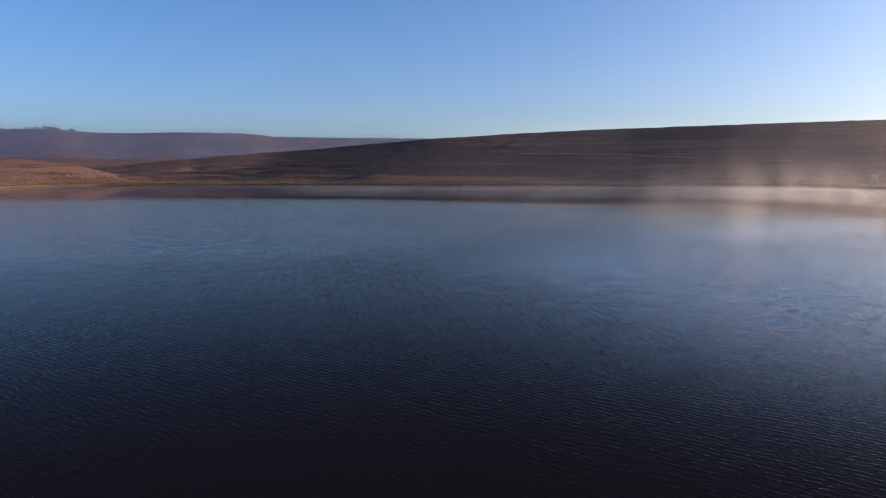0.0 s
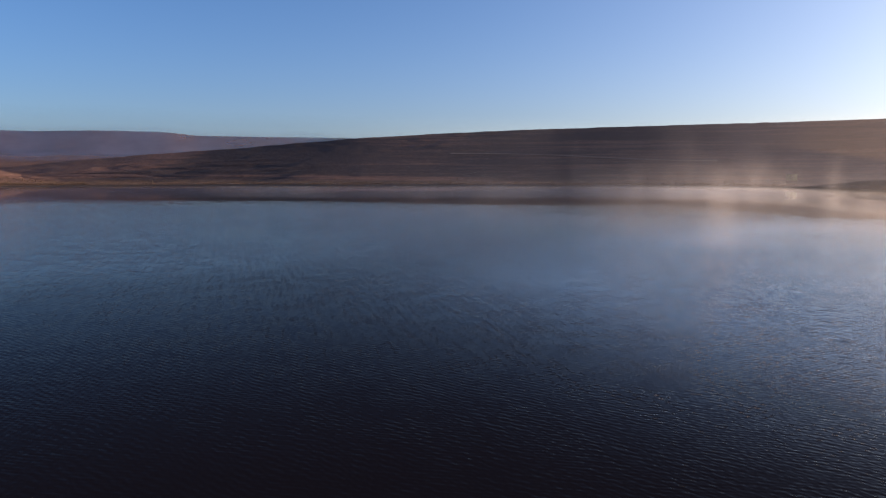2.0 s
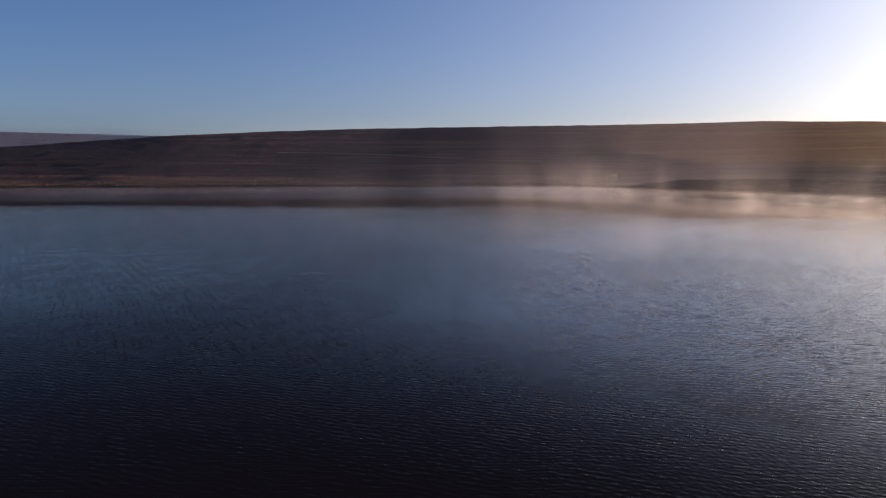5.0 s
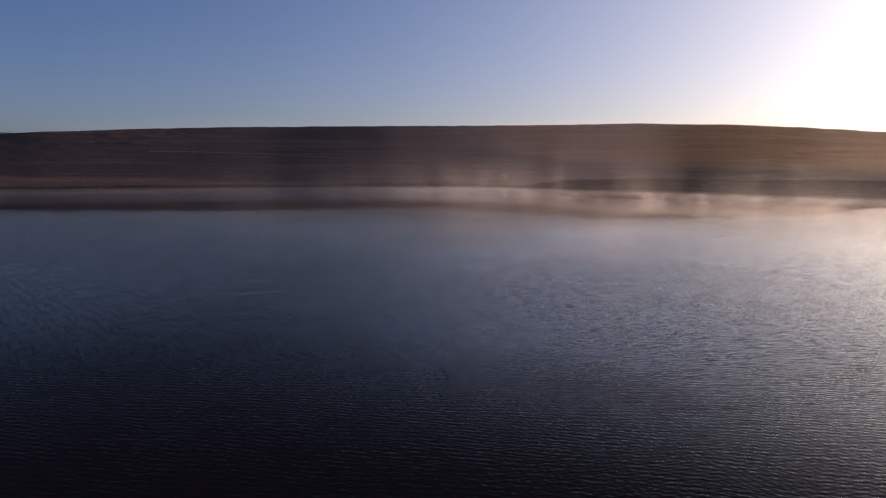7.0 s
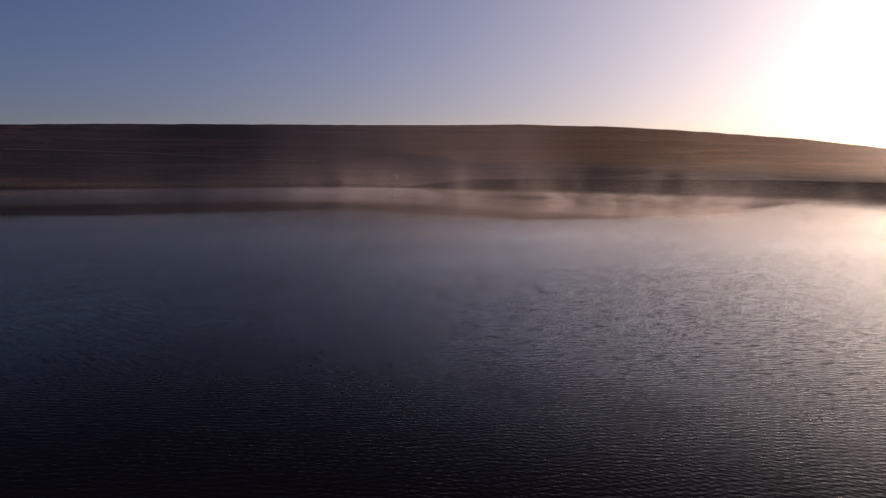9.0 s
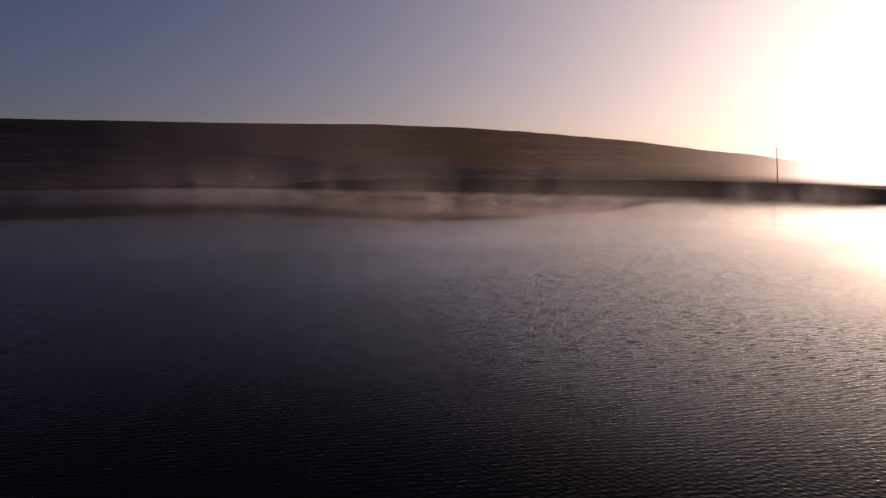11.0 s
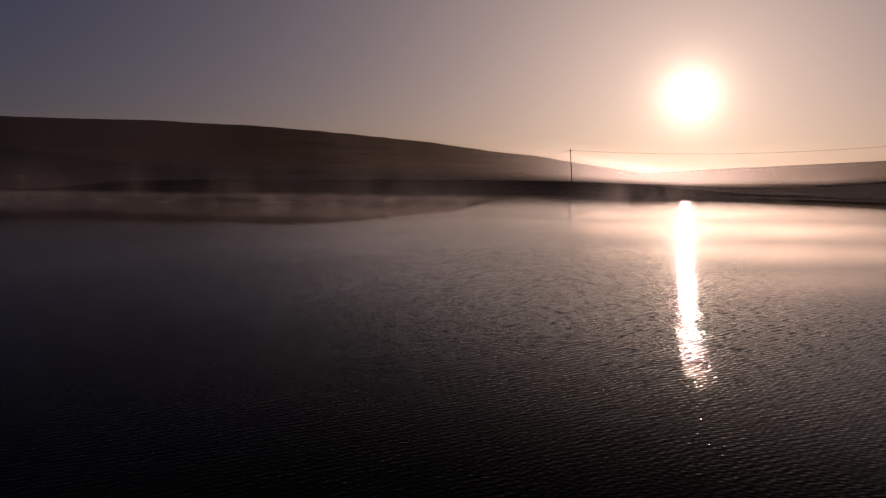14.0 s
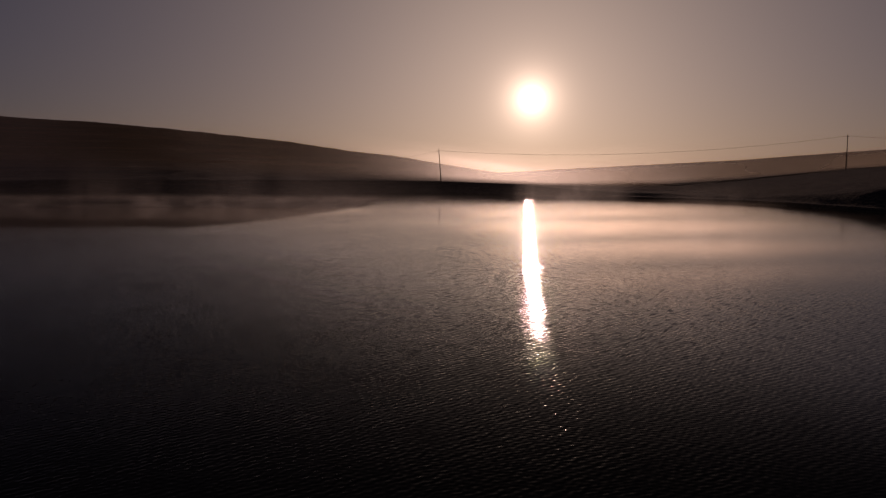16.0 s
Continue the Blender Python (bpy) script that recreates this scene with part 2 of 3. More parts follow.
def mist_material(name, density, low, high, sx, sz, sharp=(0.32, 0.85), floor=0.0, forward=0.85, x0=-80.0, x1=110.0, least=0.0, wide=(0.9, 1.6), foot=0.7, tone=(1.0, 0.91, 0.88), on_tone=(0.95, 0.95, 0.95)):
    """Drifting vapour: mostly clear, it spreads the light that falls on it, most of it onwards."""
    k = Mat(name)
    z = k.node("ShaderNodeSeparateXYZ")
    k.put(z.inputs[0], k.coords())
    wisps = k.noise(k.coords(sx, sx, sz), 1.0, 4.0, 0.5, 0.5)
    broad = k.noise(k.coords(sx * 0.22, sx * 0.22, sz * 0.15), 1.0, 2.0)
    a = k.math("MULTIPLY", k.range(wisps, *sharp), k.range(broad, 0.28, 0.68))
    a = k.math("ADD", k.math("MULTIPLY", a, 1.0 - floor), floor)
    a = k.math("MULTIPLY", a, k.math("MULTIPLY", k.range(z.outputs[2], high, low), k.range(z.outputs[2], -0.1, foot, 0.0 if foot > 1 else 0.25, 1.0)))
    a = k.math("MULTIPLY", a, k.range(z.outputs[0], x0, x1, least, 1.0))
    veil = k.node("ShaderNodeAttribute")
    veil.attribute_name = "veil"
    a = k.math("MULTIPLY", a, veil.outputs["Fac"])
    a = k.math("MULTIPLY", a, density, True)
    through_ = k.node("ShaderNodeBsdfTransparent")
    soft = k.node("ShaderNodeBsdfTranslucent", Color=(*tone, 1))
    on = k.node("ShaderNodeBsdfRefraction", Color=(*on_tone, 1), Roughness=wide[0], IOR=wide[1])
    m1 = k.node("ShaderNodeMixShader", Fac=forward)
    k.t.links.new(soft.outputs[0], m1.inputs[1])
    k.t.links.new(on.outputs[0], m1.inputs[2])
    m2 = k.node("ShaderNodeMixShader")
    k.put(m2.inputs[0], a)
    k.t.links.new(through_.outputs[0], m2.inputs[1])
    k.t.links.new(m1.outputs[0], m2.inputs[2])
    k.t.links.new(m2.outputs[0], k.out.inputs[0])
    return k.m


VELD = heath_material()
WATER = water_material()
ROCK = plain("pale_rock", (0.14, 0.12, 0.11), (0.09, 0.075, 0.065), 1.5, 0.9, 0.05)
POLE_WOOD = plain("weathered_pole", (0.075, 0.055, 0.042), (0.12, 0.09, 0.07), 6.0, 0.85, 0.01)
STEEL = plain("galvanised_steel", (0.30, 0.30, 0.31), (0.22, 0.21, 0.21), 9.0, 0.45, 0.003, 0.8)
CERAMIC = plain("brown_ceramic", (0.09, 0.04, 0.025), (0.06, 0.03, 0.02), 9.0, 0.25, 0.002)
WIRE = plain("dull_wire", (0.10, 0.10, 0.11), (0.06, 0.06, 0.065), 4.0, 0.5, 0.001, 0.6)
BARK = plain("bark", (0.06, 0.045, 0.035), (0.10, 0.08, 0.06), 3.0, 0.9, 0.03)
LEAF = plain("dark_leaves", (0.035, 0.045, 0.028), (0.06, 0.07, 0.04), 0.6, 0.8, 0.05)
STRAW = plain("straw", (0.115, 0.070, 0.044), (0.065, 0.038, 0.027), 0.9, 0.9, 0.02)
HUT_PAINT = plain("yellow_green_paint", (0.17, 0.175, 0.085), (0.12, 0.125, 0.065), 2.0, 0.6, 0.004)
HUT_ROOF = plain("grey_sheet", (0.10, 0.10, 0.095), (0.07, 0.068, 0.064), 3.0, 0.75, 0.004)
TRACK = plain("trodden_earth", (0.15, 0.11, 0.095), (0.10, 0.07, 0.06), 0.7, 0.95, 0.03)


# ---- the lie of the land ----
ORIGIN = Vector((-4.0, 22.0))     # azimuths below are clockwise from +y, round this point


def table(text):
    a = np.array([[float(x) for x in w.split(":")] for w in text.split()])
    return a[:, 0], a[:, 1]


def smooth_table(text):
    xs, ys = table(text)
    grid = np.arange(-180.0, 540.0, 0.25)
    vals = np.interp(grid, xs, ys)
    k = np.hanning(9)
    vals = np.convolve(np.pad(vals, 4, mode="edge"), k / k.sum(), "valid")
    return lambda az: float(np.interp(az, grid, vals))


shore_r = smooth_table("-100:175 -60:195 -40:212 -34:229 -30:266 -26.5:284 -17:279 -3:263 11:261 16:259 24.5:266 29.2:262 34:250 40:213 "
                       "46.5:196 55:172 60:163 68:154 73:149 78:139 83.6:127 89:116 92.3:107 93.6:100 96.5:90 105:82 120:78 150:84 180:98 220:130 260:175")
calm_r = smooth_table("-100:150 -60:150 -34.8:139 -18:118 3:106 14:99 20:104 28:107 30:105 33:95 38:87 41:80 47:83 51:89 57:98 60:117 64:150 70:180 260:180")
crest_a = smooth_table("-100:0 -40:0 -30:4 -23.2:10.1 -17:15.9 -11.7:19.3 -5.8:23.8 -0.6:27.8 6.6:31.3 12.3:33.2 15.4:33.9 23.4:35.1 33.3:35.4 44:35.8 "
                       "50:34.1 55.5:31.2 60:27.6 63.9:24.5 69.2:18.3 72.2:15.6 75.7:10.6 80.2:4.8 83:1.5 86:0 260:0")
crest_b = smooth_table("-180:60 -100:90 -60:105 -40:112 -31.7:114.5 -28.3:119.8 -26.5:112.5 -24.3:111 -19.6:118 -14.9:116 -13:108.3 -9.9:107.6 -1:105.7 10:100 40:60 80:0 130:0 200:30 260:80")
crest_c = smooth_table("-100:0 70:0 82.2:4 87.5:11 92:16 100:25 107:36.4 110:41 130:60 180:60 220:30 260:0")
crest_d = smooth_table("-100:0 89.6:0 90.4:0.5 91:1.0 93:1.7 95.5:2.5 99.4:4.3 103:6.0 105.6:6.8 115:9 140:10 180:8 220:8 260:9")
crest_e = smooth_table("-100:9 -60:13 -45:13 -32.8:11.2 -30.2:10.2 -27.8:8 -25.2:4.2 -22:1.6 -17:0 260:0")
crest_dam = smooth_table("-100:0 34:0 40:3.3 60:3.3 67:3.1 75:2.5 78:1.7 80.6:1.2 88:0.9 94:0.9 100:0.4 110:0 260:0")


def rise(u):
    return 0.0 if u <= 0 else u * (1.2 - 0.2 * u * u) if u < 1 else max(0.0, 1 - 0.5 * (u - 1) - 1.2 * (u - 1) ** 2)


def long_slope(u):
    """The near hill: ever steeper towards its rounded brow."""
    return 0.0 if u <= 0 else u ** 1.4 if u < 1 else max(0.0, 1 - 0.5 * (u - 1) - 1.2 * (u - 1) ** 2)


def height(az, r):
    s = r - shore_r(az)
    if s <= 0:
        return max(-3.0, 0.13 * s - 0.05)
    bank = 0.55 * min(1.0, s / 1.6) + 0.004 * min(s, 100.0)
    dam, z = crest_dam(az), bank
    foot = 26.0 * min(1.0, dam / 1.5)
    if dam > 0.05:
        d = dam * (min(1.0, s / 11.0) if s < 15 else max(0.0, 1 - (s - 15) / 9.0))
        z = max(z, d)
    rs = r - s
    z = max(z, bank * 0.8 + crest_a(az) * long_slope((s - foot) / (480.0 - rs - foot)) - bank * 0.8 * min(1.0, s / 220))
    z = max(z, crest_e(az) * rise(s / (340.0 - rs)))
    u = min(1.0, s / 15.0)
    z = max(z, crest_d(az) * (0.78 * u * u * (3 - 2 * u) + 0.22 * rise(s / (245.0 - rs))))       # a steep bank, then an almost level top
    if r > 480:
        z = max(z, crest_c(az) * rise((r - 480.0) / 820.0), crest_b(az) * rise((r - 480.0) / 1720.0))
    return z


def ground_at(x, y):
    dx, dy = x - ORIGIN.x, y - ORIGIN.y
    az = math.degrees(math.atan2(dx, dy))
    return height(az if az > -100 else az + 360, math.hypot(dx, dy))


def place(az, r, z=0.0):
    return Vector((ORIGIN.x + r * math.sin(radians(az)), ORIGIN.y + r * math.cos(radians(az)), z))


def mesh_object(name, verts, faces, material, smooth=True, parent=None):
    me = bpy.data.meshes.new(name)
    me.from_pydata([tuple(q) for q in verts], [], faces)
    me.materials.append(material)
    if smooth:
        me.polygons.foreach_set("use_smooth", [True] * len(me.polygons))
    me.update()
    ob = new(name, me)
    ob.parent = parent
    return ob


AZ = list(np.arange(-42, 116, 0.25)) + list(np.arange(116, 318, 2.0))
STEPS = [-45, -20, -8, -3, -1, 0, 0.5, 1, 1.6, 2.5, 4, 6, 8, 10, 11, 12, 13.5, 15, 17, 20, 24, 28, 33, 38]


def build_ground():
    rows = []
    for az in AZ:
        rs = shore_r(az)
        radii = [0.0] + [rs + q for q in STEPS]
        radii += [rs + 38 + (480 - rs - 38) * j / 60 for j in range(1, 61)]
        radii += [480 * (4600 / 480) ** (j / 46) for j in range(1, 47)]
        rows.append(radii)
    n = len(rows[0])
    verts, faces = [], []
    for az, radii in zip(AZ, rows):
        for r in radii:
            p = place(az, r)
            z = height(az, r)
            s = r - shore_r(az)
            if s > 0:
                z += (noise.noise((p.x * 0.11, p.y * 0.11, 0)) * 0.25 + noise.noise((p.x * 0.03, p.y * 0.03, 3)) * 0.22) * min(1, s / 25)
                if -32 < az < -4 and s < 160:
                    cut = 1 - abs(noise.noise((p.x * 0.022, p.y * 0.06, 11))) * 4
                    z -= max(0.0, cut) * 1.3 * min(1, s / 12) * min(1, (160 - s) / 60) * min(1, (az + 32) / 5, (-4 - az) / 6) * min(1, z)
            verts.append((p.x, p.y, z))
    m = len(AZ)
    for i in range(m):
        a, b = i * n, ((i + 1) % m) * n
        for j in range(n - 1):
            faces.append((a + j, a + j + 1, b + j + 1, b + j))
    ob = mesh_object("ground", verts, faces, VELD)
    tagged(ob, "rolling burnt and rust-brown winter grassland round a lake", "ground", kind="structure")


def build_water():
    """One level sheet; the ruffle on it drops to nothing past the edge of the calm water."""
    verts, faces, ruff = [], [], []
    azs = list(np.arange(-100, 260, 0.5))
    for az in azs:
        rc = calm_r(az) + 1.2 * noise.noise((az * 0.35, 0, 7)) + 0.5 * noise.noise((az * 1.7, 0, 2))
        side = min(1.0, max(0.0, (az - 56) / 12))
        w = 4.0 + 16.0 * max(0.0, min(1.0, (14 - az) / 20))
        for r, q in ((0.0, 1.0), (rc - 10 - w, 1.0), (rc - w, 0.7), (rc + 0.5 * w, 0.0), (rc + 40, 0.0), (360.0, 0.0)):
            if q < 0.5:
                q = max(q, 0.28 * side)
            verts.append(place(az, max(0.0, r)))
            ruff.append(q)
    m, n = len(azs), 6
    for i in range(m):
        a, b = i * n, ((i + 1) % m) * n
        for j in range(n - 1):
            faces.append((a + j, a + j + 1, b + j + 1, b + j))
    ob = mesh_object("water", verts, faces, WATER)
    layer = ob.data.attributes.new("ruffle", "FLOAT", "POINT")
    layer.data.foreach_set("value", ruff)
    tagged(ob, "dark lake water with fine wind ripples and calm margins", "lake", kind="structure")


build_ground()
build_water()


# ---- mist over the water ----
def veiled(ob, values):
    layer = ob.data.attributes.new("veil", "FLOAT", "POINT")
    layer.data.foreach_set("value", values)


def mist_plume(label, cx, cy, facing, wide, high, material, lift=1.0):
    """A soft upright bank of steam, thickest in its middle and thinning out to its ends, its foot and its top."""
    verts, faces, veil = [], [], []
    side = Vector((math.cos(radians(facing)), -math.sin(radians(facing)), 0))
    for i in range(25):
        u = i / 12 - 1
        for j in range(9):
            v = j / 8
            verts.append(Vector((cx, cy, -0.15 + high * v)) + side * (u * wide / 2))
            veil.append(math.cos(u * math.pi / 2) ** 2 * math.sin(math.pi * v ** lift) ** 1.4)
    for i in range(24):
        for j in range(8):
            n = i * 9 + j
            faces.append((n, n + 9, n + 10, n + 1))
    ob = mesh_object("mist", verts, faces, material)
    veiled(ob, veil)
    return tagged(ob, label, "mist", group="mist", kind="stuff")


def mist_sheet(name, label, radius, az0, az1, top, material, base=-0.3, fade=14.0, rows=4):
    verts, faces, veil = [], [], []
    azs = np.arange(az0, az1 + 0.01, 1.5)
    for az in azs:
        r = radius(az) + 0.018 * radius(az) * noise.noise((az * 0.09, radius(az) * 0.05, 0))
        for j in range(rows + 1):
            crown = top(az) if callable(top) else top
            ragged = (j == rows) * 0.07 * crown * noise.noise((az * 0.4, crown, 3))
            verts.append(place(az, r + 0.17 * (crown - base) / rows * j * noise.noise((az * 0.2, j, 5)), base + (crown - base) * j / rows + ragged))
            u = max(0.0, min(1.0, (az - az0) / fade, (az1 - az) / min(fade, 16.0)))
            veil.append(u * u * (3 - 2 * u) * (1 - (j / rows) ** 3 if rows > 1 else 1.0))
    for i in range(len(azs) - 1):
        for j in range(rows):
            a = i * (rows + 1) + j
            faces.append((a, a + rows + 1, a + rows + 2, a + 1))
    ob = mesh_object(name, verts, faces, material)
    veiled(ob, veil)
    return tagged(ob, label, "mist", group="mist", kind="stuff")


mist_sheet("mist", "low mist lying on the calm water", lambda az: shore_r(az) * 0.62, -10, 72, 3.0,
           mist_material("flat_mist", 0.29, 1.4, 2.2, 0.20, 0.50, sharp=(0.25, 0.85), floor=0.22, least=0.04, forward=0.3, foot=0.15, x0=36.0, x1=108.0, tone=(0.95, 0.84, 0.80)))
mist_sheet("mist", "pale wisps of steam rising from the lake", lambda az: shore_r(az) * 0.72, -15, 74,
           lambda az: 14.0 - 9.0 * max(0.0, min(1.0, (az - 40) / 25)),
           mist_material("lake_mist", 0.15, 0.3, 11.0, 0.075, 0.035, sharp=(0.30, 0.95), floor=0.12, x0=0.0, x1=90.0, forward=0.25, tone=(1.0, 0.86, 0.80)), fade=20.0)
mist_sheet("mist", "cold blue breath of mist on the still water", lambda az: shore_r(az) * 0.66, -75, 42, 2.2,
           mist_material("cold_mist", 0.17, 1.3, 2.0, 0.05, 0.4, sharp=(0.20, 0.80), floor=0.5, x0=-400.0, x1=-300.0, forward=0.1, foot=0.1, tone=(0.58, 0.66, 0.88)), fade=22.0)
# on_tone: the low sun's warmth is put into the vapour's own tint
for r, thick in ((40, 0.13), (54, 0.22), (76, 0.26)):
    mist_sheet("mist", "faint wisps of steam drifting over the ripples", lambda az: r, 26 - 0.5 * r, 92, 2.5,
               mist_material("drift_mist", thick, 0.1, 2.3, 7.0 / r, 2.0 / r, sharp=(0.20, 0.90), floor=0.7, x0=-20.0, x1=-10.0, forward=0.85, foot=1.0, wide=(0.72, 1.42), on_tone=(1.0, 0.88, 0.74),
                             tone=(1.0, 0.85, 0.78)), fade=62.0, rows=6)
column = mist_material("rising_steam", 0.16, 90.0, 91.0, 0.26, 0.12, sharp=(0.28, 0.90), x0=-60.0, x1=-50.0, forward=0.6, foot=0.0, wide=(0.8, 1.55), tone=(1.0, 0.84, 0.76))
for az, r, wide, high in ((12, 60, 16, 7), (19, 46, 11, 6), (25, 70, 18, 11), (31, 42, 10, 6), (36, 56, 14, 9), (42, 36, 10, 5), (47, 64, 16, 10), (53, 45, 12, 6), (60, 38, 10, 4.6), (66, 68, 16, 6)):
    q = place(az, r)
    mist_plume("tall soft plume of steam rising from the lake", q.x, q.y, az, wide, high, column, 0.75)


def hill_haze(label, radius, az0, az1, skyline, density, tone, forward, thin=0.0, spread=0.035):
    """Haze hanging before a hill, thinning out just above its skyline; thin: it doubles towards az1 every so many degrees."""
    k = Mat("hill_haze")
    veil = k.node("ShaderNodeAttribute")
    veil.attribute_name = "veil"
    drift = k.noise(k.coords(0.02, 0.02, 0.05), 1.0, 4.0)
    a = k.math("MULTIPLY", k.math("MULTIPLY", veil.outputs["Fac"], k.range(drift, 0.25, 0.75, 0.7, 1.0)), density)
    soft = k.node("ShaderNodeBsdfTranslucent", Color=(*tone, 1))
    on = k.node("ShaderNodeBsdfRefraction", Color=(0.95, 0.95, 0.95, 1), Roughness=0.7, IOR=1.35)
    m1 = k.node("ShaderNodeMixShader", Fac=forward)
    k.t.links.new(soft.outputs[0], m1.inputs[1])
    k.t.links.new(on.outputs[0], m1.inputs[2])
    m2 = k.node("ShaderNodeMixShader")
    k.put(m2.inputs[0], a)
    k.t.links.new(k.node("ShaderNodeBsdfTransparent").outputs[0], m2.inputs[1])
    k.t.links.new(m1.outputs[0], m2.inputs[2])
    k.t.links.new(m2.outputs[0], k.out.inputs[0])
    verts, faces, values = [], [], []
    azs = np.arange(az0, az1 + 0.01, 1.0)
    for az in azs:
        r = radius(az)
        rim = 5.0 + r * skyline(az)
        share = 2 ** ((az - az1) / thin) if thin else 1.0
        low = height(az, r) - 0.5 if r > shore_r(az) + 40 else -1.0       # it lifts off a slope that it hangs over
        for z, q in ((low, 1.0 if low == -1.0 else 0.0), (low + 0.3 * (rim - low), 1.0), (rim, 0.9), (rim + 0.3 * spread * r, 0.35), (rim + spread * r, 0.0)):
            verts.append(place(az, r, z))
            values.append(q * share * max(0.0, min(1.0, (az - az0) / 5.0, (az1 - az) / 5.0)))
    for i in range(len(azs) - 1):
        for j in range(4):
            n = i * 5 + j
            faces.append((n, n + 5, n + 6, n + 1))
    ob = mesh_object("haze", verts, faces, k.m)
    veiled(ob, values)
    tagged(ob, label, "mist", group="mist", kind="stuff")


def behind_dam(az):
    u = max(0.0, min(1.0, (az - 30) / 32))
    return shore_r(az) - 3 + 30 * u * u * (3 - 2 * u)


# each tint puts the sky's blue or the sun's warmth into the haze itself
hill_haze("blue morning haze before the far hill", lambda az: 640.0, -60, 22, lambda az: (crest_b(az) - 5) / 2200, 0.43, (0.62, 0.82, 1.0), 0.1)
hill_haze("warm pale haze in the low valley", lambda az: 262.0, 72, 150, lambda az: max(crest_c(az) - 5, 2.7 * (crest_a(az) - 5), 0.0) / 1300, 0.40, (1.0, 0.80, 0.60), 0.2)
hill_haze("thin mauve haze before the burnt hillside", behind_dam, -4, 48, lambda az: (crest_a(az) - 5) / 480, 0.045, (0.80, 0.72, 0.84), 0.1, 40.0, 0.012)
# the sun's glow is put into this sheet's gold tint and sunward thickening
hill_haze("haze tinted with the sun's gold between the dam and the hillside", lambda az: shore_r(az) + 92, 30, 90, lambda az: max(0.0, crest_a(az) - 5) / 480, 0.70, (1.0, 0.67, 0.36), 0.4, 11.5, 0.02)


# ---- things ----
def part(name, bm, material, parent, label=""):
    me = bpy.data.meshes.new(name)
    bm.to_mesh(me)
    bm.free()
    me.materials.append(material)
    ob = new(name, me)
    ob.parent = parent
    if label:
        ob["label"] = label
    return ob


def rod(bm, a, b, r0, r1, sides=10):
    a, b = Vector(a), Vector(b)
    turn = (b - a).to_track_quat("Z", "Y").to_matrix().to_4x4()
    m = Matrix.Translation((a + b) / 2) @ turn
    return bmesh.ops.create_cone(bm, cap_ends=True, segments=sides, radius1=r0, radius2=r1, depth=(b - a).length, matrix=m)


def box(bm, x0, y0, z0, x1, y1, z1, bevel=0.0):
    v = bmesh.ops.create_cube(bm, size=1, matrix=Matrix.LocRotScale(((x0 + x1) / 2, (y0 + y1) / 2, (z0 + z1) / 2), None, (x1 - x0, y1 - y0, z1 - z0)))["verts"]
    if bevel:
        edges = list({e for q in v for e in q.link_edges})
        bmesh.ops.bevel(bm, geom=edges, offset=bevel, segments=1, affect="EDGES")


def power_pole(x, y, top, lean_x=0.0, lean_y=0.0):
    base = ground_at(x, y) - 0.2
    h = top - base
    ob = tagged(new("power_pole"), "weathered wooden power pole standing in the grass", "power pole", group="power line poles")
    ob.location = (x, y, base)
    tip = Vector((lean_x * h, lean_y * h, h))
    bm = bmesh.new()
    rod(bm, (0, 0, 0), tip * 0.5, 0.17, 0.14)
    rod(bm, tip * 0.5, tip, 0.14, 0.11)
    part("shaft", bm, POLE_WOOD, ob)
    bm = bmesh.new()
    box(bm, tip.x - 0.05, tip.y - 0.45, h - 0.55, tip.x + 0.05, tip.y + 0.45, h - 0.45, 0.01)
    part("crossarm", bm, STEEL, ob, "short galvanised bracket")
    bm = bmesh.new()
    for k in range(3):
        rod(bm, (tip.x, tip.y, h + 0.02 + 0.09 * k), (tip.x, tip.y, h + 0.09 + 0.09 * k), 0.085 - 0.015 * k, 0.06 - 0.01 * k)
    part("insulator", bm, CERAMIC, ob, "brown ceramic insulator")
    return Vector((x, y, base)) + tip - Vector((0, 0, 0.3))


def power_wire(a, b, sag):
    bm = bmesh.new()
    prev = a
    for i in range(1, 33):
        u = i / 32
        q = a.lerp(b, u) - Vector((0, 0, sag * 4 * u * (1 - u)))
        rod(bm, prev, q, 0.035, 0.035, 5)
        prev = q
    me = bpy.data.meshes.new("power_wire")
    bm.to_mesh(me)
    bm.free()
    me.materials.append(WIRE)
    tagged(new("power_wire", me), "sagging dull wire strung between wooden poles", "wire", group="power line wires")


p1 = power_pole(220, 93, 12.2, 0.0, 0.07)
p2 = power_pole(225, -29, 16.0)
p0 = power_pole(850, 336, 11.0)
p3 = power_pole(232, -151, 17.0)
power_wire(p0, p1, 1.0)
power_wire(p1, p2, 3.1)
power_wire(p2, p3, 2.6)


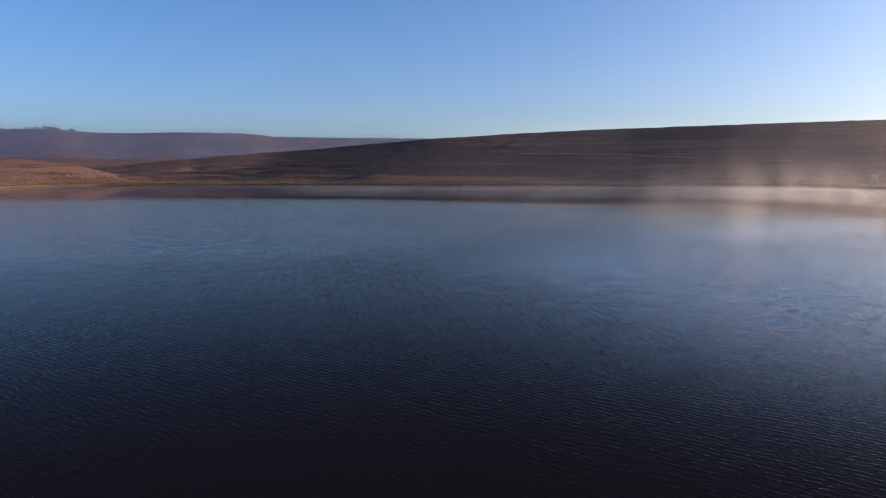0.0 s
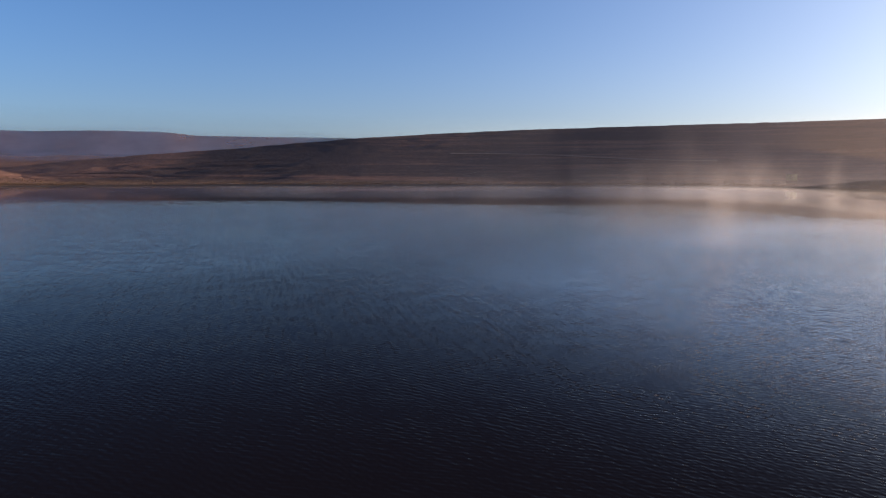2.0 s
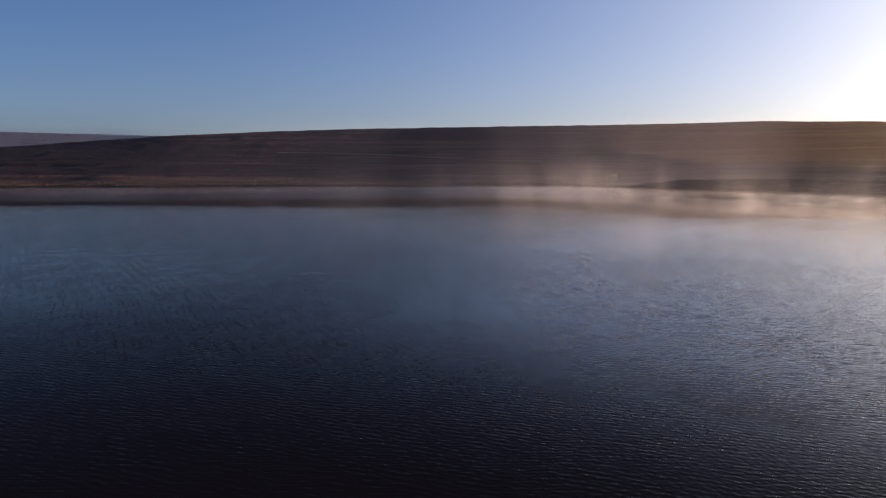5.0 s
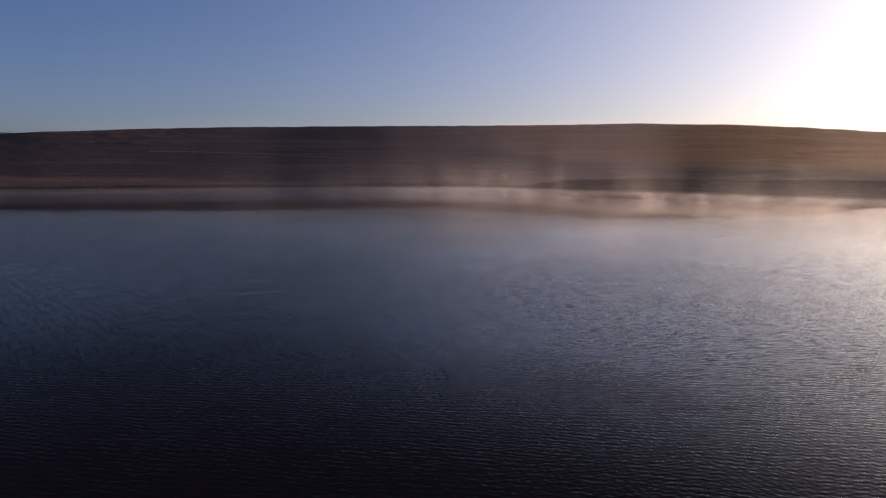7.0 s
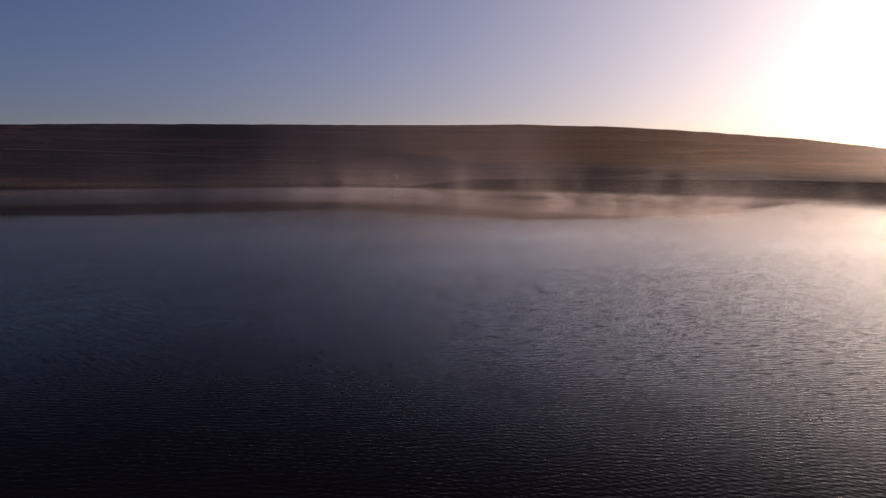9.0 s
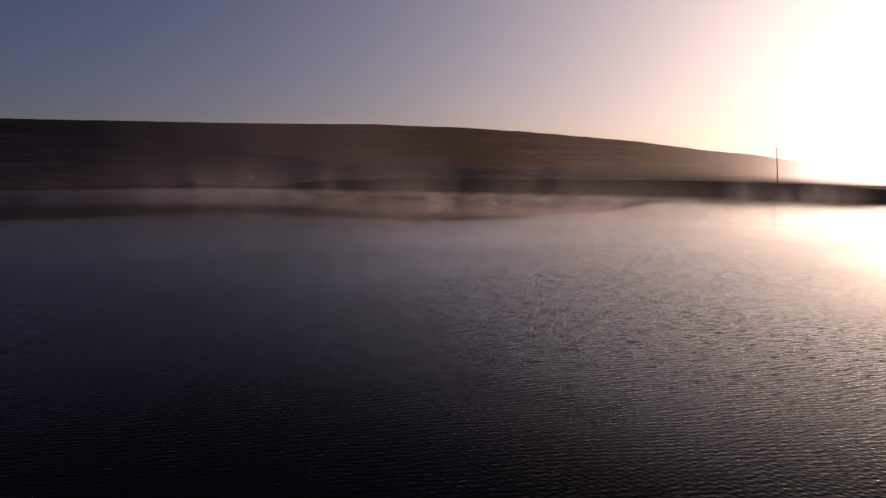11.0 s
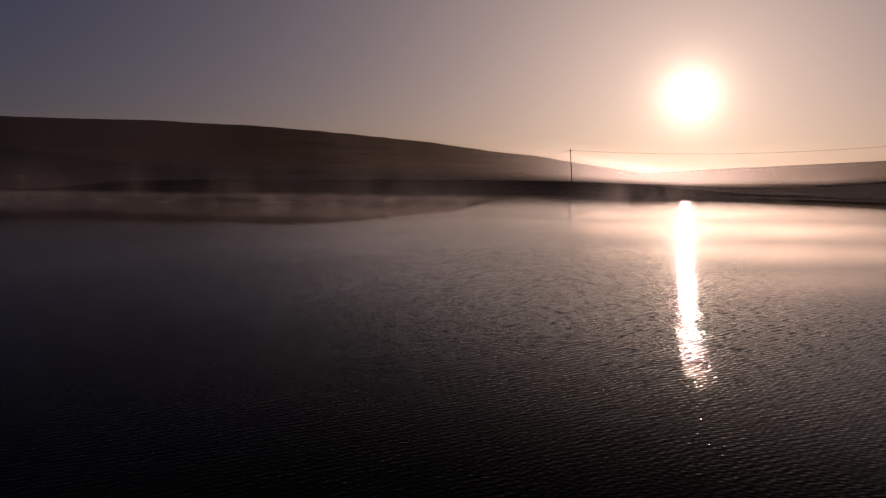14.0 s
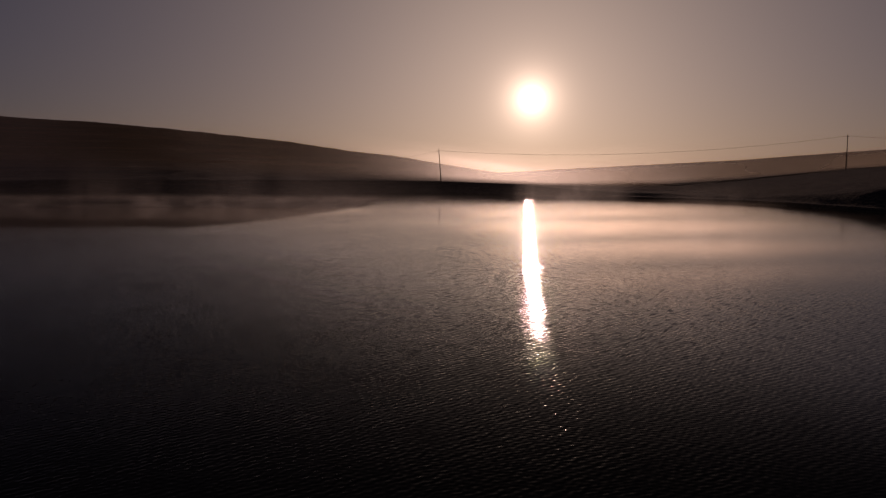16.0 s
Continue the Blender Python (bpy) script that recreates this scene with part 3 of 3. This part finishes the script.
def hut(x, y, turn):
    """A squat pump house of painted sheet: plinth, corrugated body, door, vent and a lid roof."""
    ob = tagged(new("pump_house"), "squat olive-green pump house standing on the grass slope", "hut")
    ob.matrix_basis = pose(x, y, ground_at(x, y) - 0.15, 0, 0, turn)
    bm = bmesh.new()
    box(bm, -1.5, -1.3, 0, 1.5, 1.3, 0.25, 0.03)
    part("plinth", bm, ROCK, ob, "grey concrete plinth")
    bm = bmesh.new()
    box(bm, -1.4, -1.2, 0.25, 1.4, 1.2, 2.65, 0.03)
    for k in range(13):
        u = -1.3 + k * 2.6 / 12
        if not 0.1 < u < 1.1:
            rod(bm, (u, -1.2, 0.3), (u, -1.2, 2.6), 0.035, 0.035, 6)
    part("body", bm, HUT_PAINT, ob)
    bm = bmesh.new()
    box(bm, -1.58, -1.4, 2.65, 1.58, 1.4, 2.77, 0.03)
    box(bm, -1.3, -1.1, 2.77, 1.3, 1.1, 2.87, 0.04)
    part("roof", bm, HUT_ROOF, ob, "grey sheet roof")
    bm = bmesh.new()
    box(bm, 0.15, -1.25, 0.3, 1.05, -1.205, 2.3, 0.01)
    door = part("door", bm, HUT_PAINT, ob)
    bm = bmesh.new()
    box(bm, 0.9, -1.3, 1.2, 0.95, -1.252, 1.35, 0.01)
    part("handle", bm, STEEL, door, "steel handle")
    bm = bmesh.new()
    for k in range(4):
        box(bm, -1.0, -1.27, 1.7 + 0.12 * k, -0.4, -1.2, 1.76 + 0.12 * k, 0.005)
    part("vent", bm, STEEL, ob, "small louvred vent")


hut(147, 249, 10)


def rock(x, y, size, seed):
    rnd = random.Random(seed)
    bm = bmesh.new()
    bmesh.ops.create_icosphere(bm, subdivisions=2, radius=1)
    sx, sy, sz = size * rnd.uniform(0.8, 1.3), size * rnd.uniform(0.6, 1.0), size * rnd.uniform(0.4, 0.7)
    for q in bm.verts:
        k = 1 + 0.35 * noise.noise(q.co * 1.4 + Vector((seed, 0, 0)))
        q.co = Vector((q.co.x * sx * k, q.co.y * sy * k, q.co.z * sz * k))
    me = bpy.data.meshes.new("rock")
    bm.to_mesh(me)
    bm.free()
    me.materials.append(ROCK)
    ob = new("rock", me)
    ob.matrix_basis = pose(x, y, ground_at(x, y) + 0.15 * size, 0, 0, rnd.uniform(0, 360))
    tagged(ob, "pale weathered rock lying on the muddy shore", "rock", group="shore rocks")


rnd = random.Random(4)
for i in range(30):
    az = rnd.uniform(-14, 26)
    q = place(az, shore_r(az) + rnd.uniform(0.8, 5.0))
    rock(q.x, q.y, rnd.choice((0.22, 0.28, 0.35, 0.5)), i)


def tree(az, r, h, wide, seed):
    rnd = random.Random(seed)
    q = place(az, r)
    ob = tagged(new("tree"), "dark distant tree on the ridge of a hazy hill", "tree", group="ridge trees")
    ob.location = (q.x, q.y, ground_at(q.x, q.y) - 0.5)
    bm = bmesh.new()
    rod(bm, (0, 0, 0), (0, 0, h * 0.7), 0.35, 0.12, 7)
    for k in range(6):
        a = k * 1.05 + rnd.random()
        z = h * rnd.uniform(0.3, 0.6)
        rod(bm, (0, 0, z), (math.cos(a) * wide * 0.7, math.sin(a) * wide * 0.7, z + h * 0.2), 0.12, 0.04, 5)
    part("trunk", bm, BARK, ob)
    verts, faces = [], []
    for k in range(420):
        a, u = rnd.uniform(0, 6.283), rnd.random() ** 0.5
        z = rnd.uniform(0.22, 1.0)
        w = wide * u * math.sin(min(1.0, (1.08 - z) * 1.6 + 0.1) * 1.57) * (0.75 + 0.4 * noise.noise((a, z * 4, seed)))
        c = Vector((math.cos(a) * w, math.sin(a) * w, z * h))
        s = rnd.uniform(0.3, 0.7)
        ax = Vector((rnd.gauss(0, 1), rnd.gauss(0, 1), rnd.gauss(0, 1))).normalized()
        bx = ax.orthogonal().normalized()
        n = len(verts)
        verts += [c + ax * s, c + bx * s, c - ax * s, c - bx * s]
        faces.append((n, n + 1, n + 2, n + 3))
    crown = mesh_object("crown", verts, faces, LEAF, False, ob)


for i, (az, h, w) in enumerate(((-30.6, 8, 2.5), (-29.8, 11, 3.0), (-29.4, 9, 2.6), (-29.2, 12, 3.2), (-28.75, 15, 4.5), (-28.5, 12, 5.5), (-28.3, 11, 5.5),
                                (-28.1, 11, 5.0), (-27.9, 9, 4.5), (-27.1, 12, 4.5), (-26.9, 11, 3.5), (-31.3, 7, 2.5))):
    tree(az, 2195, h * 0.68, w * 1.15, i)


def dirt_track():
    """A trodden farm track slanting down the slope."""
    verts, faces = [], []
    for i in range(41):
        u = i / 40
        az, r = 7 + 21 * u, 388 - 42 * u + 1.5 * math.sin(u * 7)
        a, b = place(az, r - 1.2), place(az, r + 1.2)
        for q in (a, b):
            verts.append((q.x, q.y, height(az, math.hypot(q.x - ORIGIN.x, q.y - ORIGIN.y)) + 0.45))
        if i:
            n = 2 * i
            faces.append((n - 2, n, n + 1, n - 1))
    ob = mesh_object("dirt_track", verts, faces, TRACK)
    tagged(ob, "pale trodden farm track crossing the burnt slope", "track", kind="structure")


dirt_track()


def grass_fringe():
    """Dry tussocks along the banks and on the skyline of the near rise."""
    rnd = random.Random(9)
    verts, faces = [], []

    def tuft(q, h):
        for k in range(6):
            a = rnd.uniform(0, 6.283)
            d = Vector((math.cos(a), math.sin(a), 0))
            side = Vector((-d.y, d.x, 0)) * (0.10 + 0.05 * h)
            n = len(verts)
            b = q + d * 0.15 * h
            verts.extend([b - side, b + side, b + d * rnd.uniform(0.1, 0.5) * h + Vector((0, 0, h * rnd.uniform(0.7, 1.1)))])
            faces.append((n, n + 1, n + 2))

    for i in range(5200):
        q = rnd.random()
        az = rnd.uniform(-38, -21) if q < 0.6 else rnd.uniform(-21, 34) if q < 0.9 else rnd.uniform(-16, 20)
        s = 1.2 + abs(rnd.gauss(0, 4.5)) if rnd.random() < 0.7 else rnd.uniform(2, 30)
        q = place(az, shore_r(az) + s)
        tuft(Vector((q.x, q.y, ground_at(q.x, q.y) - 0.03)), rnd.uniform(0.2, 0.5))
    for i in range(2600):
        az = rnd.uniform(89.8, 112)
        q = place(az, rnd.uniform(225, 247))
        tuft(Vector((q.x, q.y, ground_at(q.x, q.y) - 0.03)), rnd.uniform(0.08, 0.22))
    ob = mesh_object("grass_tussocks", verts, faces, STRAW, False)
    tagged(ob, "dry straw-coloured tussocks along the banks", "grass", kind="stuff")


grass_fringe()
